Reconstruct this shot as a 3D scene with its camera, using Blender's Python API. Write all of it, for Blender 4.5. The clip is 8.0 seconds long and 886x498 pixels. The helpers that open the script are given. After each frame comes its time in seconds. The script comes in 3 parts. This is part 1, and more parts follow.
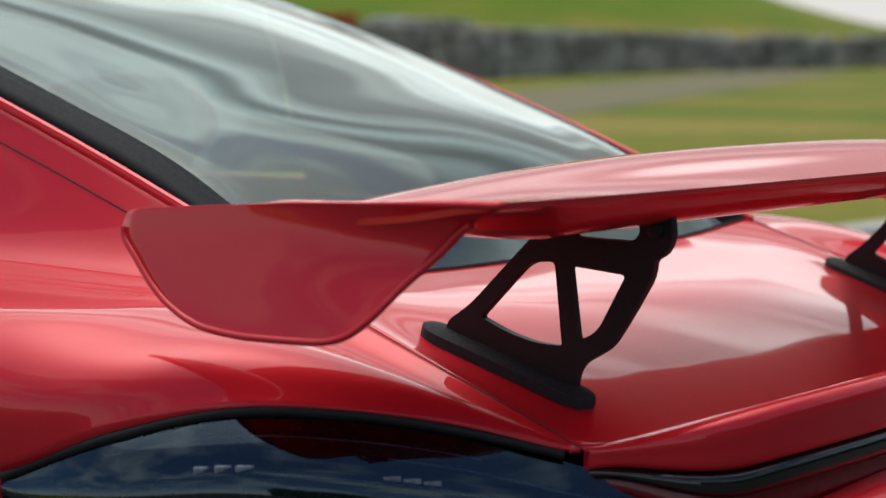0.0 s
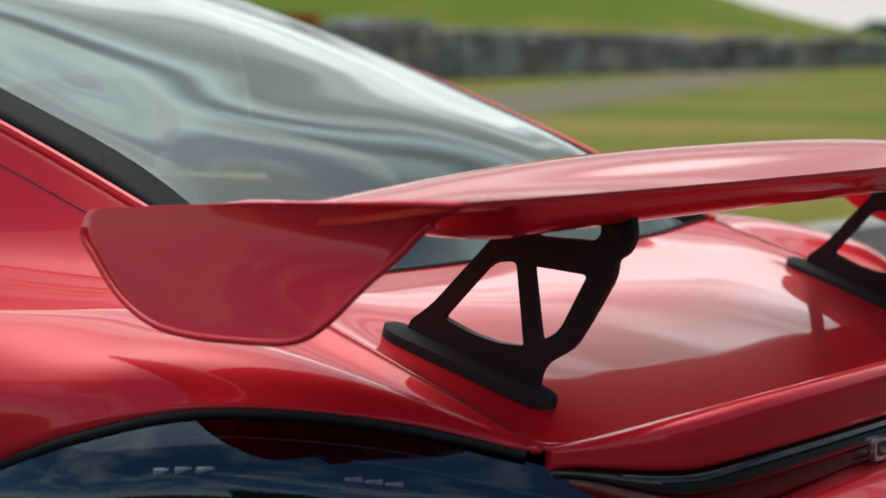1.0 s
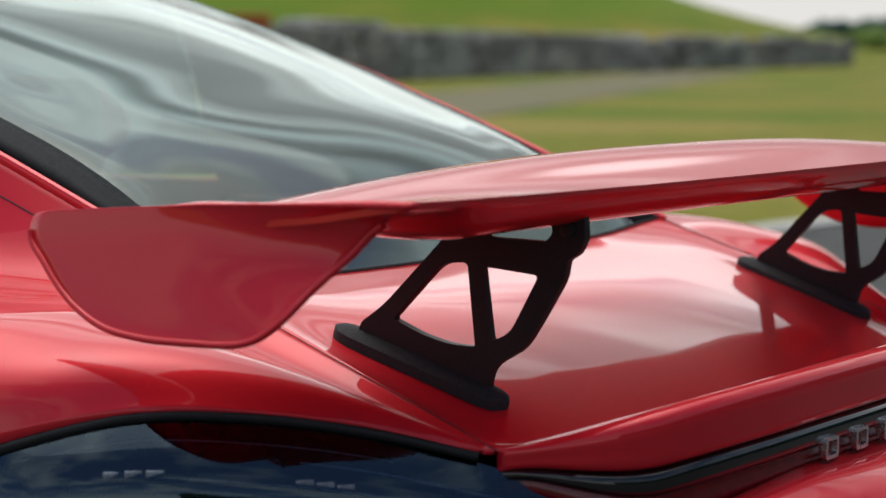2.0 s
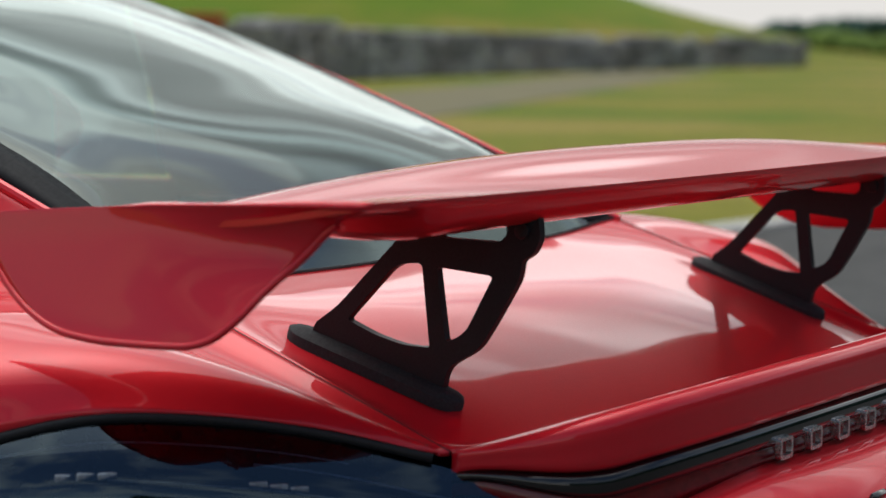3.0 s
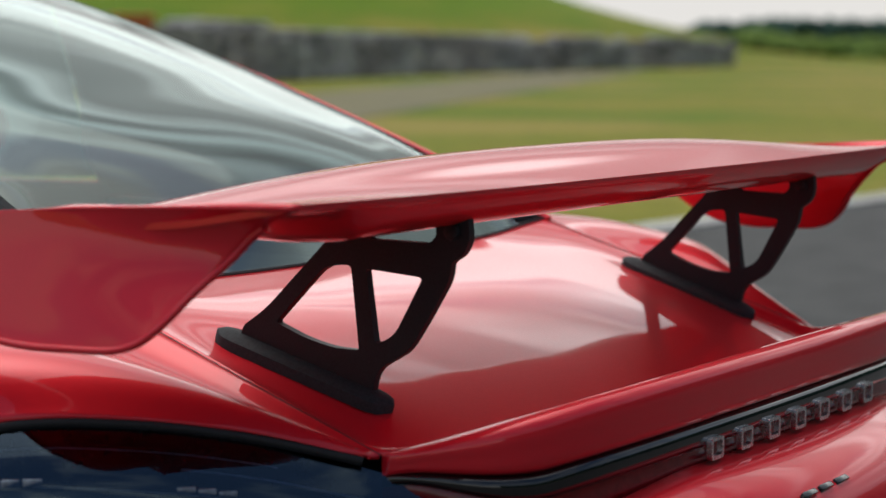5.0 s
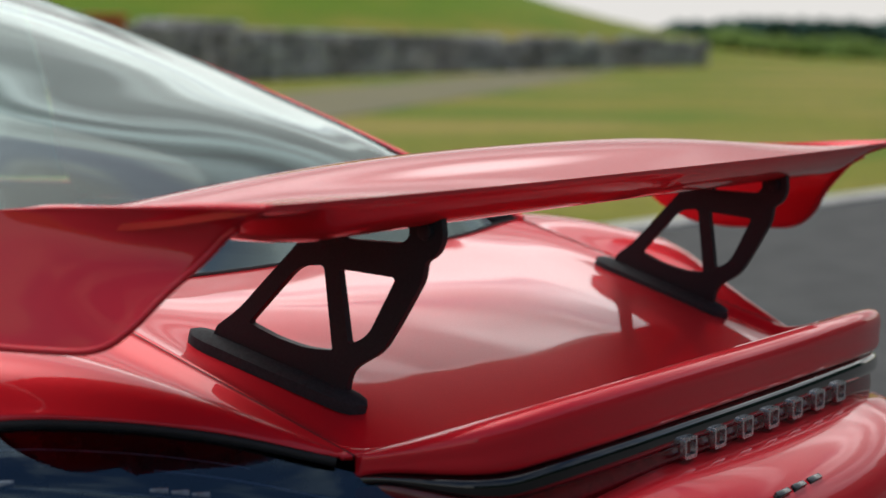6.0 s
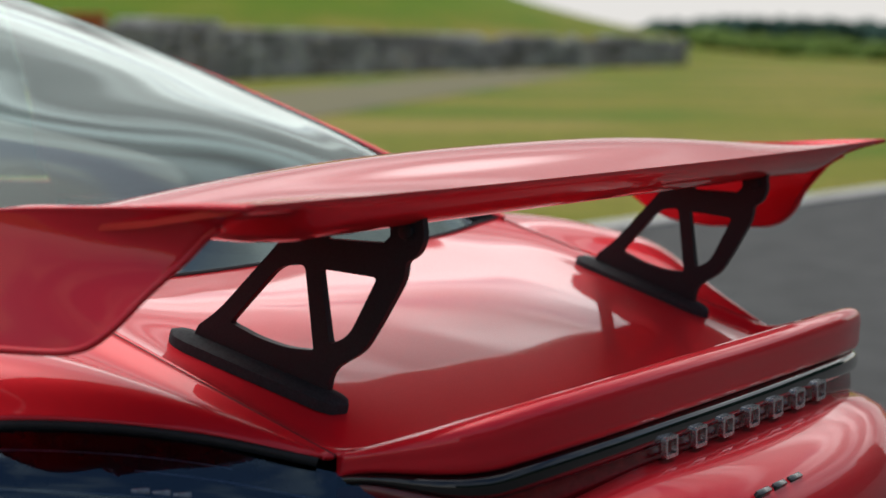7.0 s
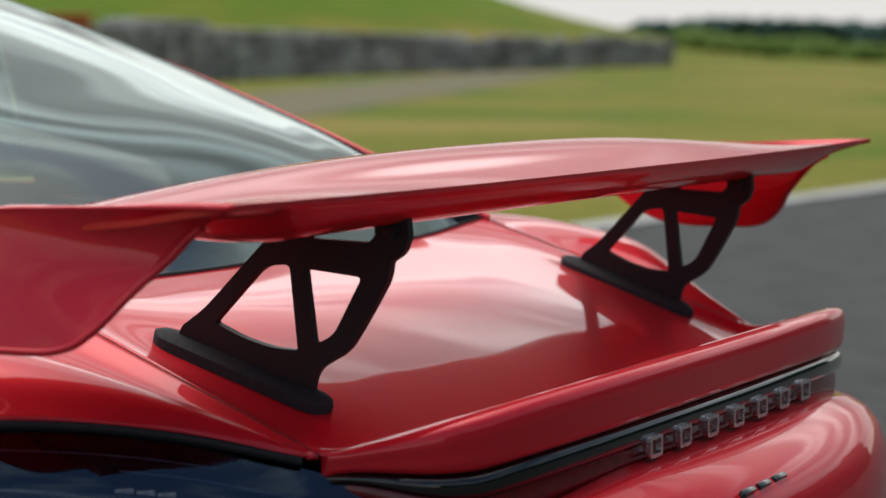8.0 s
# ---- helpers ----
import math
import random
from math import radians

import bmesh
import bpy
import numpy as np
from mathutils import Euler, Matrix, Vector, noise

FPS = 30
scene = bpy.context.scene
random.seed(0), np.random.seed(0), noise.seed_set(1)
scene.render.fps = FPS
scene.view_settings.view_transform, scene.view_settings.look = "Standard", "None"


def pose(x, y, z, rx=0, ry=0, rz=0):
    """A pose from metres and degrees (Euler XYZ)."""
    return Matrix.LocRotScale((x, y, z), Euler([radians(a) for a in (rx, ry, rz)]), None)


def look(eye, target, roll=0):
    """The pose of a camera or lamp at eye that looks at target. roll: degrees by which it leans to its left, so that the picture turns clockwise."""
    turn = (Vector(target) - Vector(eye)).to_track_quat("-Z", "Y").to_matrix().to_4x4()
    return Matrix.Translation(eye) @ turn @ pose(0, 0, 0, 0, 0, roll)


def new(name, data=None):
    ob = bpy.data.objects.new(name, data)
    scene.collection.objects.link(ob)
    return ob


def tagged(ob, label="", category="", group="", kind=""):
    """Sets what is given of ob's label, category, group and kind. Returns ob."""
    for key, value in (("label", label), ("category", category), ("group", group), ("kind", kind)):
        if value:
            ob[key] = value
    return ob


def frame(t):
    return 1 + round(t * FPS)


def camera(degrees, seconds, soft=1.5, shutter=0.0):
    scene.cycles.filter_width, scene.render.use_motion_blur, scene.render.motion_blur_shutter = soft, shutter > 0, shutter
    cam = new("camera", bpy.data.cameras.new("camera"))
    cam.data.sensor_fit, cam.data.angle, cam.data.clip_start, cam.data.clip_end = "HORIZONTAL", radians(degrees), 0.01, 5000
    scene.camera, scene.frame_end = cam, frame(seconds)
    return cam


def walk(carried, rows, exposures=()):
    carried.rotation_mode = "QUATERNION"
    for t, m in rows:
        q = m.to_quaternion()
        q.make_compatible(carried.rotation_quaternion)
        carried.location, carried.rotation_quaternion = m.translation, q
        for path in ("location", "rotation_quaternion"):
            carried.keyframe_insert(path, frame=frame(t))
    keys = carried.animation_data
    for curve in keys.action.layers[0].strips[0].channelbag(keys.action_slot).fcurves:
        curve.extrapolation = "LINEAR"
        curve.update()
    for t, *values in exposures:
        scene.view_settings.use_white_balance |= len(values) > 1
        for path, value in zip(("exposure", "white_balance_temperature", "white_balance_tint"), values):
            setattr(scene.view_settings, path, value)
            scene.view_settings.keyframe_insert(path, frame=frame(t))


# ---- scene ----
# ---- camera ----
GROUND = 0.07          # height of the road in the car's own coordinates
cam = camera(24.57, 8.0)
cam.data.dof.use_dof = True
cam.data.dof.focus_distance = 2.2
cam.data.dof.aperture_fstop = 4.8
ROWS = [
    (0.0, -2.1156, -1.0645, 1.3001, 84.271, -0.391, -51.239),
    (0.5, -2.1126, -1.0636, 1.2992, 84.298, -0.328, -51.727),
    (1.0, -2.1098, -1.0624, 1.2985, 84.308, -0.398, -52.279),
    (1.5, -2.1071, -1.0606, 1.2982, 84.326, -0.294, -52.974),
    (3.0, -2.0977, -1.0554, 1.2986, 84.324, -0.390, -54.915),
    (3.5, -2.0944, -1.0532, 1.2984, 84.334, -0.345, -55.497),
    (4.0, -2.0907, -1.0515, 1.2981, 84.343, -0.326, -56.032),
    (4.5, -2.0874, -1.0500, 1.2979, 84.351, -0.297, -56.456),
    (6.0, -2.0825, -1.0476, 1.2978, 84.355, -0.290, -57.624),
    (6.5, -2.0828, -1.0470, 1.2980, 84.344, -0.252, -57.912),
    (7.0, -2.0835, -1.0467, 1.2985, 84.330, -0.277, -58.197),
    (7.5, -2.0829, -1.0472, 1.2985, 84.335, -0.256, -58.410),
    (8.0, -2.0820, -1.0481, 1.2975, 84.352, -0.276, -58.579),
]
walk(cam, [(t, pose(x, y, z - GROUND, rx, ry, rz)) for t, x, y, z, rx, ry, rz in ROWS])

# ---- light ----
SUN_AZ, SUN_EL = radians(20), radians(74)    # azimuth clockwise from +y
scene.view_settings.exposure = 0.03
world = bpy.data.worlds.new("sky")
scene.world = world
world.use_nodes = True


def wire(tree, a, b):
    tree.links.new(a, b)


def add(tree, kind, **values):
    n = tree.nodes.new(kind)
    for k, v in values.items():
        n.inputs[k].default_value = v
    return n


def math_node(tree, op, a, b=None):
    n = tree.nodes.new("ShaderNodeMath")
    n.operation = op
    for i, v in enumerate((a, b)):
        if v is None:
            continue
        if isinstance(v, (int, float)):
            n.inputs[i].default_value = v
        else:
            wire(tree, v, n.inputs[i])
    return n.outputs[0]


def ramp(tree, fac, stops):
    n = tree.nodes.new("ShaderNodeValToRGB")
    e = n.color_ramp.elements
    while len(e) < len(stops):
        e.new(0.5)
    for el, (p, c) in zip(e, stops):
        el.position = p
        el.color = (*c, 1) if isinstance(c, tuple) else (c, c, c, 1)
    wire(tree, fac, n.inputs[0])
    return n.outputs[0]


def mix_colour(tree, fac, a, b, blend="MIX"):
    n = tree.nodes.new("ShaderNodeMix")
    n.data_type, n.blend_type = "RGBA", blend
    for sock, v in ((n.inputs[0], fac), (n.inputs[6], a), (n.inputs[7], b)):
        if isinstance(v, (int, float)):
            sock.default_value = v
        elif isinstance(v, tuple):
            sock.default_value = (*v, 1)
        else:
            wire(tree, v, sock)
    return n.outputs[2]


def build_sky():
    tree = world.node_tree
    tree.nodes.clear()
    sky = tree.nodes.new("ShaderNodeTexSky")
    sky.sky_type, sky.sun_disc = "NISHITA", False
    sky.sun_elevation, sky.sun_rotation = SUN_EL, SUN_AZ
    sky.air_density, sky.dust_density, sky.ozone_density = 1.0, 0.3, 2.5
    coord = tree.nodes.new("ShaderNodeTexCoord")
    sep = tree.nodes.new("ShaderNodeSeparateXYZ")
    wire(tree, coord.outputs["Generated"], sep.inputs[0])
    # ahead lies a bright sheet of cloud, drawn out in level streaks, which thins to grey overhead
    level = tree.nodes.new("ShaderNodeMapping")
    level.inputs["Location"].default_value = (0.3, 0.9, 0.55)
    level.inputs["Rotation"].default_value = (radians(7), radians(-5), 0)
    level.inputs["Scale"].default_value = (1.5, 1.5, 14.0)
    wire(tree, coord.outputs["Generated"], level.inputs["Vector"])
    streaks = add(tree, "ShaderNodeTexNoise", Scale=1.4, Detail=4.0, Roughness=0.45, Distortion=0.15)
    wire(tree, level.outputs[0], streaks.inputs["Vector"])
    sheet_tone = ramp(tree, sep.outputs[2], [(0.0, (0.96, 0.935, 0.90)), (0.06, (0.93, 0.91, 0.88)), (0.13, (0.62, 0.62, 0.62)), (0.25, (0.84, 0.83, 0.82)), (0.36, (0.92, 0.93, 0.92)), (0.52, (0.50, 0.57, 0.58)), (0.85, (0.40, 0.47, 0.50))])
    bands = ramp(tree, streaks.outputs["Fac"], [(0.37, 0.50), (0.49, 0.84), (0.61, 1.36)])
    low = ramp(tree, sep.outputs[2], [(0.05, 1.0), (0.16, 0.0)])
    bands = mix_colour(tree, low, bands, (1.0, 1.0, 1.0))
    sheet_cloud = mix_colour(tree, 1.0, sheet_tone, bands, "MULTIPLY")
    ahead = tree.nodes.new("ShaderNodeVectorMath")
    ahead.operation = "DOT_PRODUCT"
    wire(tree, coord.outputs["Generated"], ahead.inputs[0])
    ahead.inputs[1].default_value = (0.80, 0.60, 0.0)
    bright = tree.nodes.new("ShaderNodeVectorMath")
    bright.operation = "SCALE"
    wire(tree, sheet_cloud, bright.inputs[0])
    wire(tree, math_node(tree, "ADD", 1.0, math_node(tree, "MULTIPLY", ramp(tree, sep.outputs[2], [(0.15, 0.0), (0.32, 1.0), (0.42, 0.9), (0.60, 0.55)]), math_node(tree, "MULTIPLY", ramp(tree, ahead.outputs["Value"], [(0.45, 0.0), (0.80, 1.0)]), 1.45))), bright.inputs["Scale"])
    sheet_cloud = bright.outputs[0]
    blue = add(tree, "ShaderNodeVectorMath")
    blue.operation = "SCALE"
    blue.inputs["Scale"].default_value = 0.11
    wire(tree, sky.outputs[0], blue.inputs[0])
    gaps = add(tree, "ShaderNodeTexNoise", Scale=0.9, Detail=4.0, Roughness=0.5)
    wire(tree, level.outputs[0], gaps.inputs["Vector"])
    torn = ramp(tree, gaps.outputs["Fac"], [(0.56, 0.0), (0.66, 0.8)])
    torn = mix_colour(tree, low, torn, (0.0, 0.0, 0.0))
    sheet_cloud = mix_colour(tree, torn, sheet_cloud, blue.outputs[0])
    # behind, heaped clouds stand in a clear blue sky
    h = math_node(tree, "MAXIMUM", math_node(tree, "ADD", sep.outputs[2], 0.12), 0.05)
    com = tree.nodes.new("ShaderNodeCombineXYZ")
    wire(tree, math_node(tree, "DIVIDE", sep.outputs[0], h), com.inputs[0])
    wire(tree, math_node(tree, "DIVIDE", sep.outputs[1], h), com.inputs[1])
    heaps = add(tree, "ShaderNodeTexNoise", Scale=1.6, Detail=7.0, Roughness=0.6, Distortion=0.3)
    wire(tree, com.outputs[0], heaps.inputs["Vector"])
    cover = ramp(tree, heaps.outputs["Fac"], [(0.47, 0.0), (0.63, 1.0)])
    clear = mix_colour(tree, cover, blue.outputs[0], (0.70, 0.72, 0.74))
    haze = ramp(tree, sep.outputs[2], [(0.05, 1.0), (0.20, 0.0)])
    clear = mix_colour(tree, haze, clear, (0.92, 0.91, 0.90))
    col = mix_colour(tree, ramp(tree, ahead.outputs["Value"], [(0.25, 0.0), (0.70, 1.0)]), clear, sheet_cloud)
    # the sun stands behind a thin veil, which glows round it
    sunward = tree.nodes.new("ShaderNodeVectorMath")
    sunward.operation = "DOT_PRODUCT"
    wire(tree, coord.outputs["Generated"], sunward.inputs[0])
    sunward.inputs[1].default_value = (math.sin(SUN_AZ) * math.cos(SUN_EL), math.cos(SUN_AZ) * math.cos(SUN_EL), math.sin(SUN_EL))
    veil = tree.nodes.new("ShaderNodeVectorMath")
    veil.operation = "SCALE"
    veil.inputs[0].default_value = (1.0, 0.96, 0.90)
    wire(tree, math_node(tree, "MULTIPLY", math_node(tree, "POWER", math_node(tree, "MAXIMUM", sunward.outputs["Value"], 0.0), 13.0), 5.0), veil.inputs["Scale"])
    col = mix_colour(tree, 1.0, col, veil.outputs[0], "ADD")
    bg = tree.nodes.new("ShaderNodeBackground")
    bg.inputs["Strength"].default_value = 0.82
    wire(tree, col, bg.inputs[0])
    out = tree.nodes.new("ShaderNodeOutputWorld")
    wire(tree, bg.outputs[0], out.inputs[0])


build_sky()
sun = new("sun", bpy.data.lights.new("sun", "SUN"))
sun.data.energy, sun.data.angle, sun.data.color = 0.6, radians(90), (1.0, 0.95, 0.88)
toward = Vector((math.sin(SUN_AZ) * math.cos(SUN_EL), math.cos(SUN_AZ) * math.cos(SUN_EL), math.sin(SUN_EL)))
sun.matrix_world = look(toward * 30, (0, 0, 0))


# ---- materials ----
def material(name, colour, rough=0.5, metal=0.0, coat=0.0, spread=0.0, scale=40.0, bump=0.0, bump_scale=300.0, second=None, detail=4.0):
    m = bpy.data.materials.new(name)
    m.use_nodes = True
    tree = m.node_tree
    p = tree.nodes["Principled BSDF"]
    p.inputs["Base Color"].default_value = (*colour, 1)
    p.inputs["Roughness"].default_value = rough
    p.inputs["Metallic"].default_value = metal
    p.inputs["Coat Weight"].default_value = coat
    p.inputs["Coat Roughness"].default_value = 0.03
    coord = tree.nodes.new("ShaderNodeTexCoord")
    if spread or second:
        a = add(tree, "ShaderNodeTexNoise", Scale=scale, Detail=detail, Roughness=0.6)
        wire(tree, coord.outputs["Object"], a.inputs["Vector"])
        other = second or tuple(c * (1 - spread) for c in colour)
        col = mix_colour(tree, ramp(tree, a.outputs["Fac"], [(0.35, 0.0), (0.65, 1.0)]), colour, other)
        wire(tree, col, p.inputs["Base Color"])
        r = ramp(tree, a.outputs["Fac"], [(0.3, max(rough - 0.06, 0.0)), (0.7, min(rough + 0.06, 1.0))])
        wire(tree, r, p.inputs["Roughness"])
    if bump:
        b = add(tree, "ShaderNodeTexNoise", Scale=bump_scale, Detail=3.0)
        wire(tree, coord.outputs["Object"], b.inputs["Vector"])
        nb = tree.nodes.new("ShaderNodeBump")
        nb.inputs["Strength"].default_value = bump
        nb.inputs["Distance"].default_value = 0.001
        wire(tree, b.outputs["Fac"], nb.inputs["Height"])
        wire(tree, nb.outputs[0], p.inputs["Normal"])
    return m


def glass(name, tint, ior=1.5, rough=0.0, colour=(1, 1, 1)):
    m = bpy.data.materials.new(name)
    m.use_nodes = True
    tree = m.node_tree
    tree.nodes.clear()
    clear = tree.nodes.new("ShaderNodeBsdfTransparent")
    clear.inputs[0].default_value = (*tint, 1)
    gloss = tree.nodes.new("ShaderNodeBsdfGlossy")
    gloss.inputs["Roughness"].default_value = rough
    gloss.inputs[0].default_value = (*colour, 1)
    fres = tree.nodes.new("ShaderNodeFresnel")
    fres.inputs[0].default_value = ior
    mixed = tree.nodes.new("ShaderNodeMixShader")
    wire(tree, fres.outputs[0], mixed.inputs[0])
    wire(tree, clear.outputs[0], mixed.inputs[1])
    wire(tree, gloss.outputs[0], mixed.inputs[2])
    out = tree.nodes.new("ShaderNodeOutputMaterial")
    wire(tree, mixed.outputs[0], out.inputs[0])
    return m


RED = material("red_paint", (0.74, 0.016, 0.029), 0.42, 0.22, 0.85, spread=0.06, scale=900.0, bump=0.006, bump_scale=90.0)
RED.node_tree.nodes["Principled BSDF"].inputs["Specular IOR Level"].default_value = 0.1
RED.node_tree.nodes["Principled BSDF"].inputs["Coat Roughness"].default_value = 0.012
RED.node_tree.nodes["Principled BSDF"].inputs["Coat IOR"].default_value = 1.5
SATIN = material("black_satin", (0.022, 0.022, 0.024), 0.45, spread=0.3, scale=500.0, bump=0.06, bump_scale=1500.0)
RUBBER = material("black_rubber", (0.012, 0.012, 0.013), 0.6, spread=0.3, scale=200.0, bump=0.1, bump_scale=900.0)
GLOSS = material("piano_black", (0.006, 0.006, 0.007), 0.08, coat=1.0, spread=0.2, scale=100.0)
FOOT = material("matt_black_rubber", (0.032, 0.035, 0.038), 0.7, spread=0.3, scale=300.0, bump=0.1, bump_scale=1200.0)
FRIT = material("black_enamel", (0.014, 0.016, 0.018), 0.5, spread=0.2, scale=200.0)
for dull in (FRIT, SATIN, FOOT, GLOSS):
    dull.node_tree.nodes["Principled BSDF"].inputs["Specular IOR Level"].default_value = 0.25
FRIT.node_tree.nodes["Principled BSDF"].inputs["Specular IOR Level"].default_value = 0.08
CHROME = material("brushed_chrome", (0.80, 0.81, 0.83), 0.28, 1.0, spread=0.1, scale=300.0)
DARKCHROME = material("black_badge", (0.02, 0.02, 0.022), 0.2, 0.3, coat=0.6, spread=0.2, scale=300.0)
CABIN = material("cabin_trim", (0.045, 0.046, 0.048), 0.8, spread=0.2, scale=30.0)
HOUSING = material("lamp_housing", (0.004, 0.004, 0.006), 0.25, spread=0.4, scale=60.0)
REDLENS = material("red_lamp_plastic", (0.20, 0.006, 0.010), 0.2, coat=0.2, spread=0.3, scale=80.0)
ALLOY = material("dark_alloy", (0.05, 0.05, 0.055), 0.3, 0.8, spread=0.2, scale=100.0)
CHROMELINE = material("lamp_trim", (0.60, 0.64, 0.68), 0.3, 0.2, spread=0.3, scale=60.0)
LAMPBAR = material("clear_lamp_bar", (0.75, 0.72, 0.80), 0.2, coat=0.5, spread=0.2, scale=300.0)
LEDCLEAR = material("led_plastic", (0.26, 0.30, 0.35), 0.15, coat=0.8, spread=0.4, scale=250.0)
WINDOW = glass("tinted_glass", (0.68, 0.84, 0.80), 2.25, colour=(0.90, 1.0, 0.97))
LENS = glass("lamp_glass", (0.42, 0.46, 0.54), 1.85, colour=(0.62, 0.84, 1.0))


# ---- mesh helpers ----
def spline(points, count):
    """A smooth curve of that many points through the given ones, by chord length."""
    p = np.array(points, float)
    d = np.maximum(np.linalg.norm(np.diff(p, axis=0), axis=1), 1e-6)
    t = np.concatenate([[0], np.cumsum(d)])
    m = np.zeros_like(p)
    s = np.diff(p, axis=0) / d[:, None]
    m[0], m[-1] = s[0], s[-1]
    for i in range(1, len(p) - 1):
        m[i] = (s[i - 1] * d[i] + s[i] * d[i - 1]) / (d[i - 1] + d[i])
    out = []
    for u in np.linspace(0, t[-1], count):
        i = min(int(np.searchsorted(t, u, side="right")) - 1, len(d) - 1)
        h = (u - t[i]) / d[i]
        out.append((2 * h**3 - 3 * h**2 + 1) * p[i] + (h**3 - 2 * h**2 + h) * d[i] * m[i]
                   + (3 * h**2 - 2 * h**3) * p[i + 1] + (h**3 - h**2) * d[i] * m[i + 1])
    return np.array(out)


def faired(points, times):
    """The points of a curve evened out, its ends held."""
    p = np.array(points, float)
    for _ in range(times):
        p[1:-1] = 0.5 * p[1:-1] + 0.25 * (p[2:] + p[:-2])
    return p


def evened(grid, times):
    """A surface freed of small waves without losing its larger form; its edges are held."""
    g = np.array(grid, float)
    for k in range(2 * times):
        lap = 0.25 * (g[2:, 1:-1] + g[:-2, 1:-1] + g[1:-1, 2:] + g[1:-1, :-2]) - g[1:-1, 1:-1]
        g[1:-1, 1:-1] += (0.60, -0.61)[k % 2] * lap
    return g


def loft(sections, across, along):
    """A grid (along x across) through section curves, each given by a few points."""
    cut = np.array([spline(s, across) for s in sections])
    return np.stack([spline(cut[:, j], along) for j in range(across)], 1)


def sheet(grid, inside=(0, 1.5, 0.5)):
    """A bmesh of quads from a grid of points."""
    bm = bmesh.new()
    rows = [[bm.verts.new(p) for p in r] for r in grid]
    for i in range(len(rows) - 1):
        for j in range(len(rows[0]) - 1):
            q = [rows[i][j], rows[i][j + 1], rows[i + 1][j + 1], rows[i + 1][j]]
            bm.faces.new(q)
    bmesh.ops.remove_doubles(bm, verts=bm.verts, dist=1e-5)
    # faces look away from the inside point
    bm.normal_update()
    away = sum(f.normal.dot(f.calc_center_median() - Vector(inside)) * f.calc_area() for f in bm.faces)
    if away < 0:
        bmesh.ops.reverse_faces(bm, faces=bm.faces)
    return bm


def box(lo, hi, bevel=0.0, segments=2):
    bm = bmesh.new()
    bmesh.ops.create_cube(bm, size=1)
    lo, hi = Vector(lo), Vector(hi)
    for v in bm.verts:
        v.co = Vector([(lo[i] + hi[i]) / 2 + v.co[i] * (hi[i] - lo[i]) for i in range(3)])
    if bevel:
        bmesh.ops.bevel(bm, geom=list(bm.edges), offset=bevel, segments=segments, affect="EDGES", profile=0.5)
    return bm


def tube(points, radius, sides=8):
    bm = bmesh.new()
    p = [Vector(q) for q in points]
    rings = []
    for i, c in enumerate(p):
        d = (p[min(i + 1, len(p) - 1)] - p[max(i - 1, 0)]).normalized()
        a = d.cross(Vector((0, 0, 1)))
        a = a.normalized() if a.length > 1e-4 else Vector((1, 0, 0))
        b = d.cross(a)
        rings.append([bm.verts.new(c + radius * (math.cos(k * math.tau / sides) * a + math.sin(k * math.tau / sides) * b)) for k in range(sides)])
    for r, s in zip(rings, rings[1:]):
        for k in range(sides):
            bm.faces.new((r[k], r[(k + 1) % sides], s[(k + 1) % sides], s[k]))
    bm.faces.new(rings[0][::-1])
    bm.faces.new(rings[-1])
    return bm


def rounded(corners, segments=5):
    """A closed outline with rounded corners: (a, b, radius) each."""
    pts, n = [], len(corners)
    for i in range(n):
        c = Vector(corners[i][:2])
        a, b = Vector(corners[i - 1][:2]) - c, Vector(corners[(i + 1) % n][:2]) - c
        r = min(corners[i][2], a.length * 0.49, b.length * 0.49)
        if r < 1e-5:
            pts.append(c)
            continue
        p, q = c + a.normalized() * r, c + b.normalized() * r
        for k in range(segments + 1):
            t = k / segments
            pts.append((1 - t) ** 2 * p + 2 * t * (1 - t) * c + t * t * q)
    return pts


def plate(outline, holes, place, thick, bevel=0.0, segments=2):
    """A plate with holes. place(a, b, depth) puts a point of the outline into space."""
    bm = bmesh.new()
    edges = []
    for ring in [outline] + holes:
        vs = [bm.verts.new((p[0], p[1], 0)) for p in ring]
        edges += [bm.edges.new((vs[i], vs[(i + 1) % len(vs)])) for i in range(len(vs))]
    bmesh.ops.triangle_fill(bm, edges=edges, use_beauty=True, use_dissolve=False, normal=(0, 0, 1))
    rim = [e for e in bm.edges if len(e.link_faces) == 1]
    top = bmesh.ops.extrude_face_region(bm, geom=list(bm.faces))
    for v in [g for g in top["geom"] if isinstance(g, bmesh.types.BMVert)]:
        v.co.z = 1
    if bevel:
        for v in bm.verts:
            v.co.z = (v.co.z - 0.5) * thick
        sharp = [e for e in bm.edges if len(e.link_faces) == 2 and e.calc_face_angle(0) > 1.2 and abs(e.verts[0].co.z - e.verts[1].co.z) < 1e-6]
        bmesh.ops.bevel(bm, geom=sharp, offset=bevel, segments=segments, affect="EDGES", profile=0.5)
    else:
        for v in bm.verts:
            v.co.z = (v.co.z - 0.5) * thick
    for v in bm.verts:
        v.co = Vector(place(v.co.x, v.co.y, v.co.z))
    bmesh.ops.recalc_face_normals(bm, faces=bm.faces)
    return bm


def finish(bm, name, mat, smooth=True, angle=40):
    me = bpy.data.meshes.new(name)
    bm.to_mesh(me)
    bm.free()
    me.materials.append(mat)
    if smooth:
        me.shade_smooth()
        me.set_sharp_from_angle(angle=radians(angle))
    return me


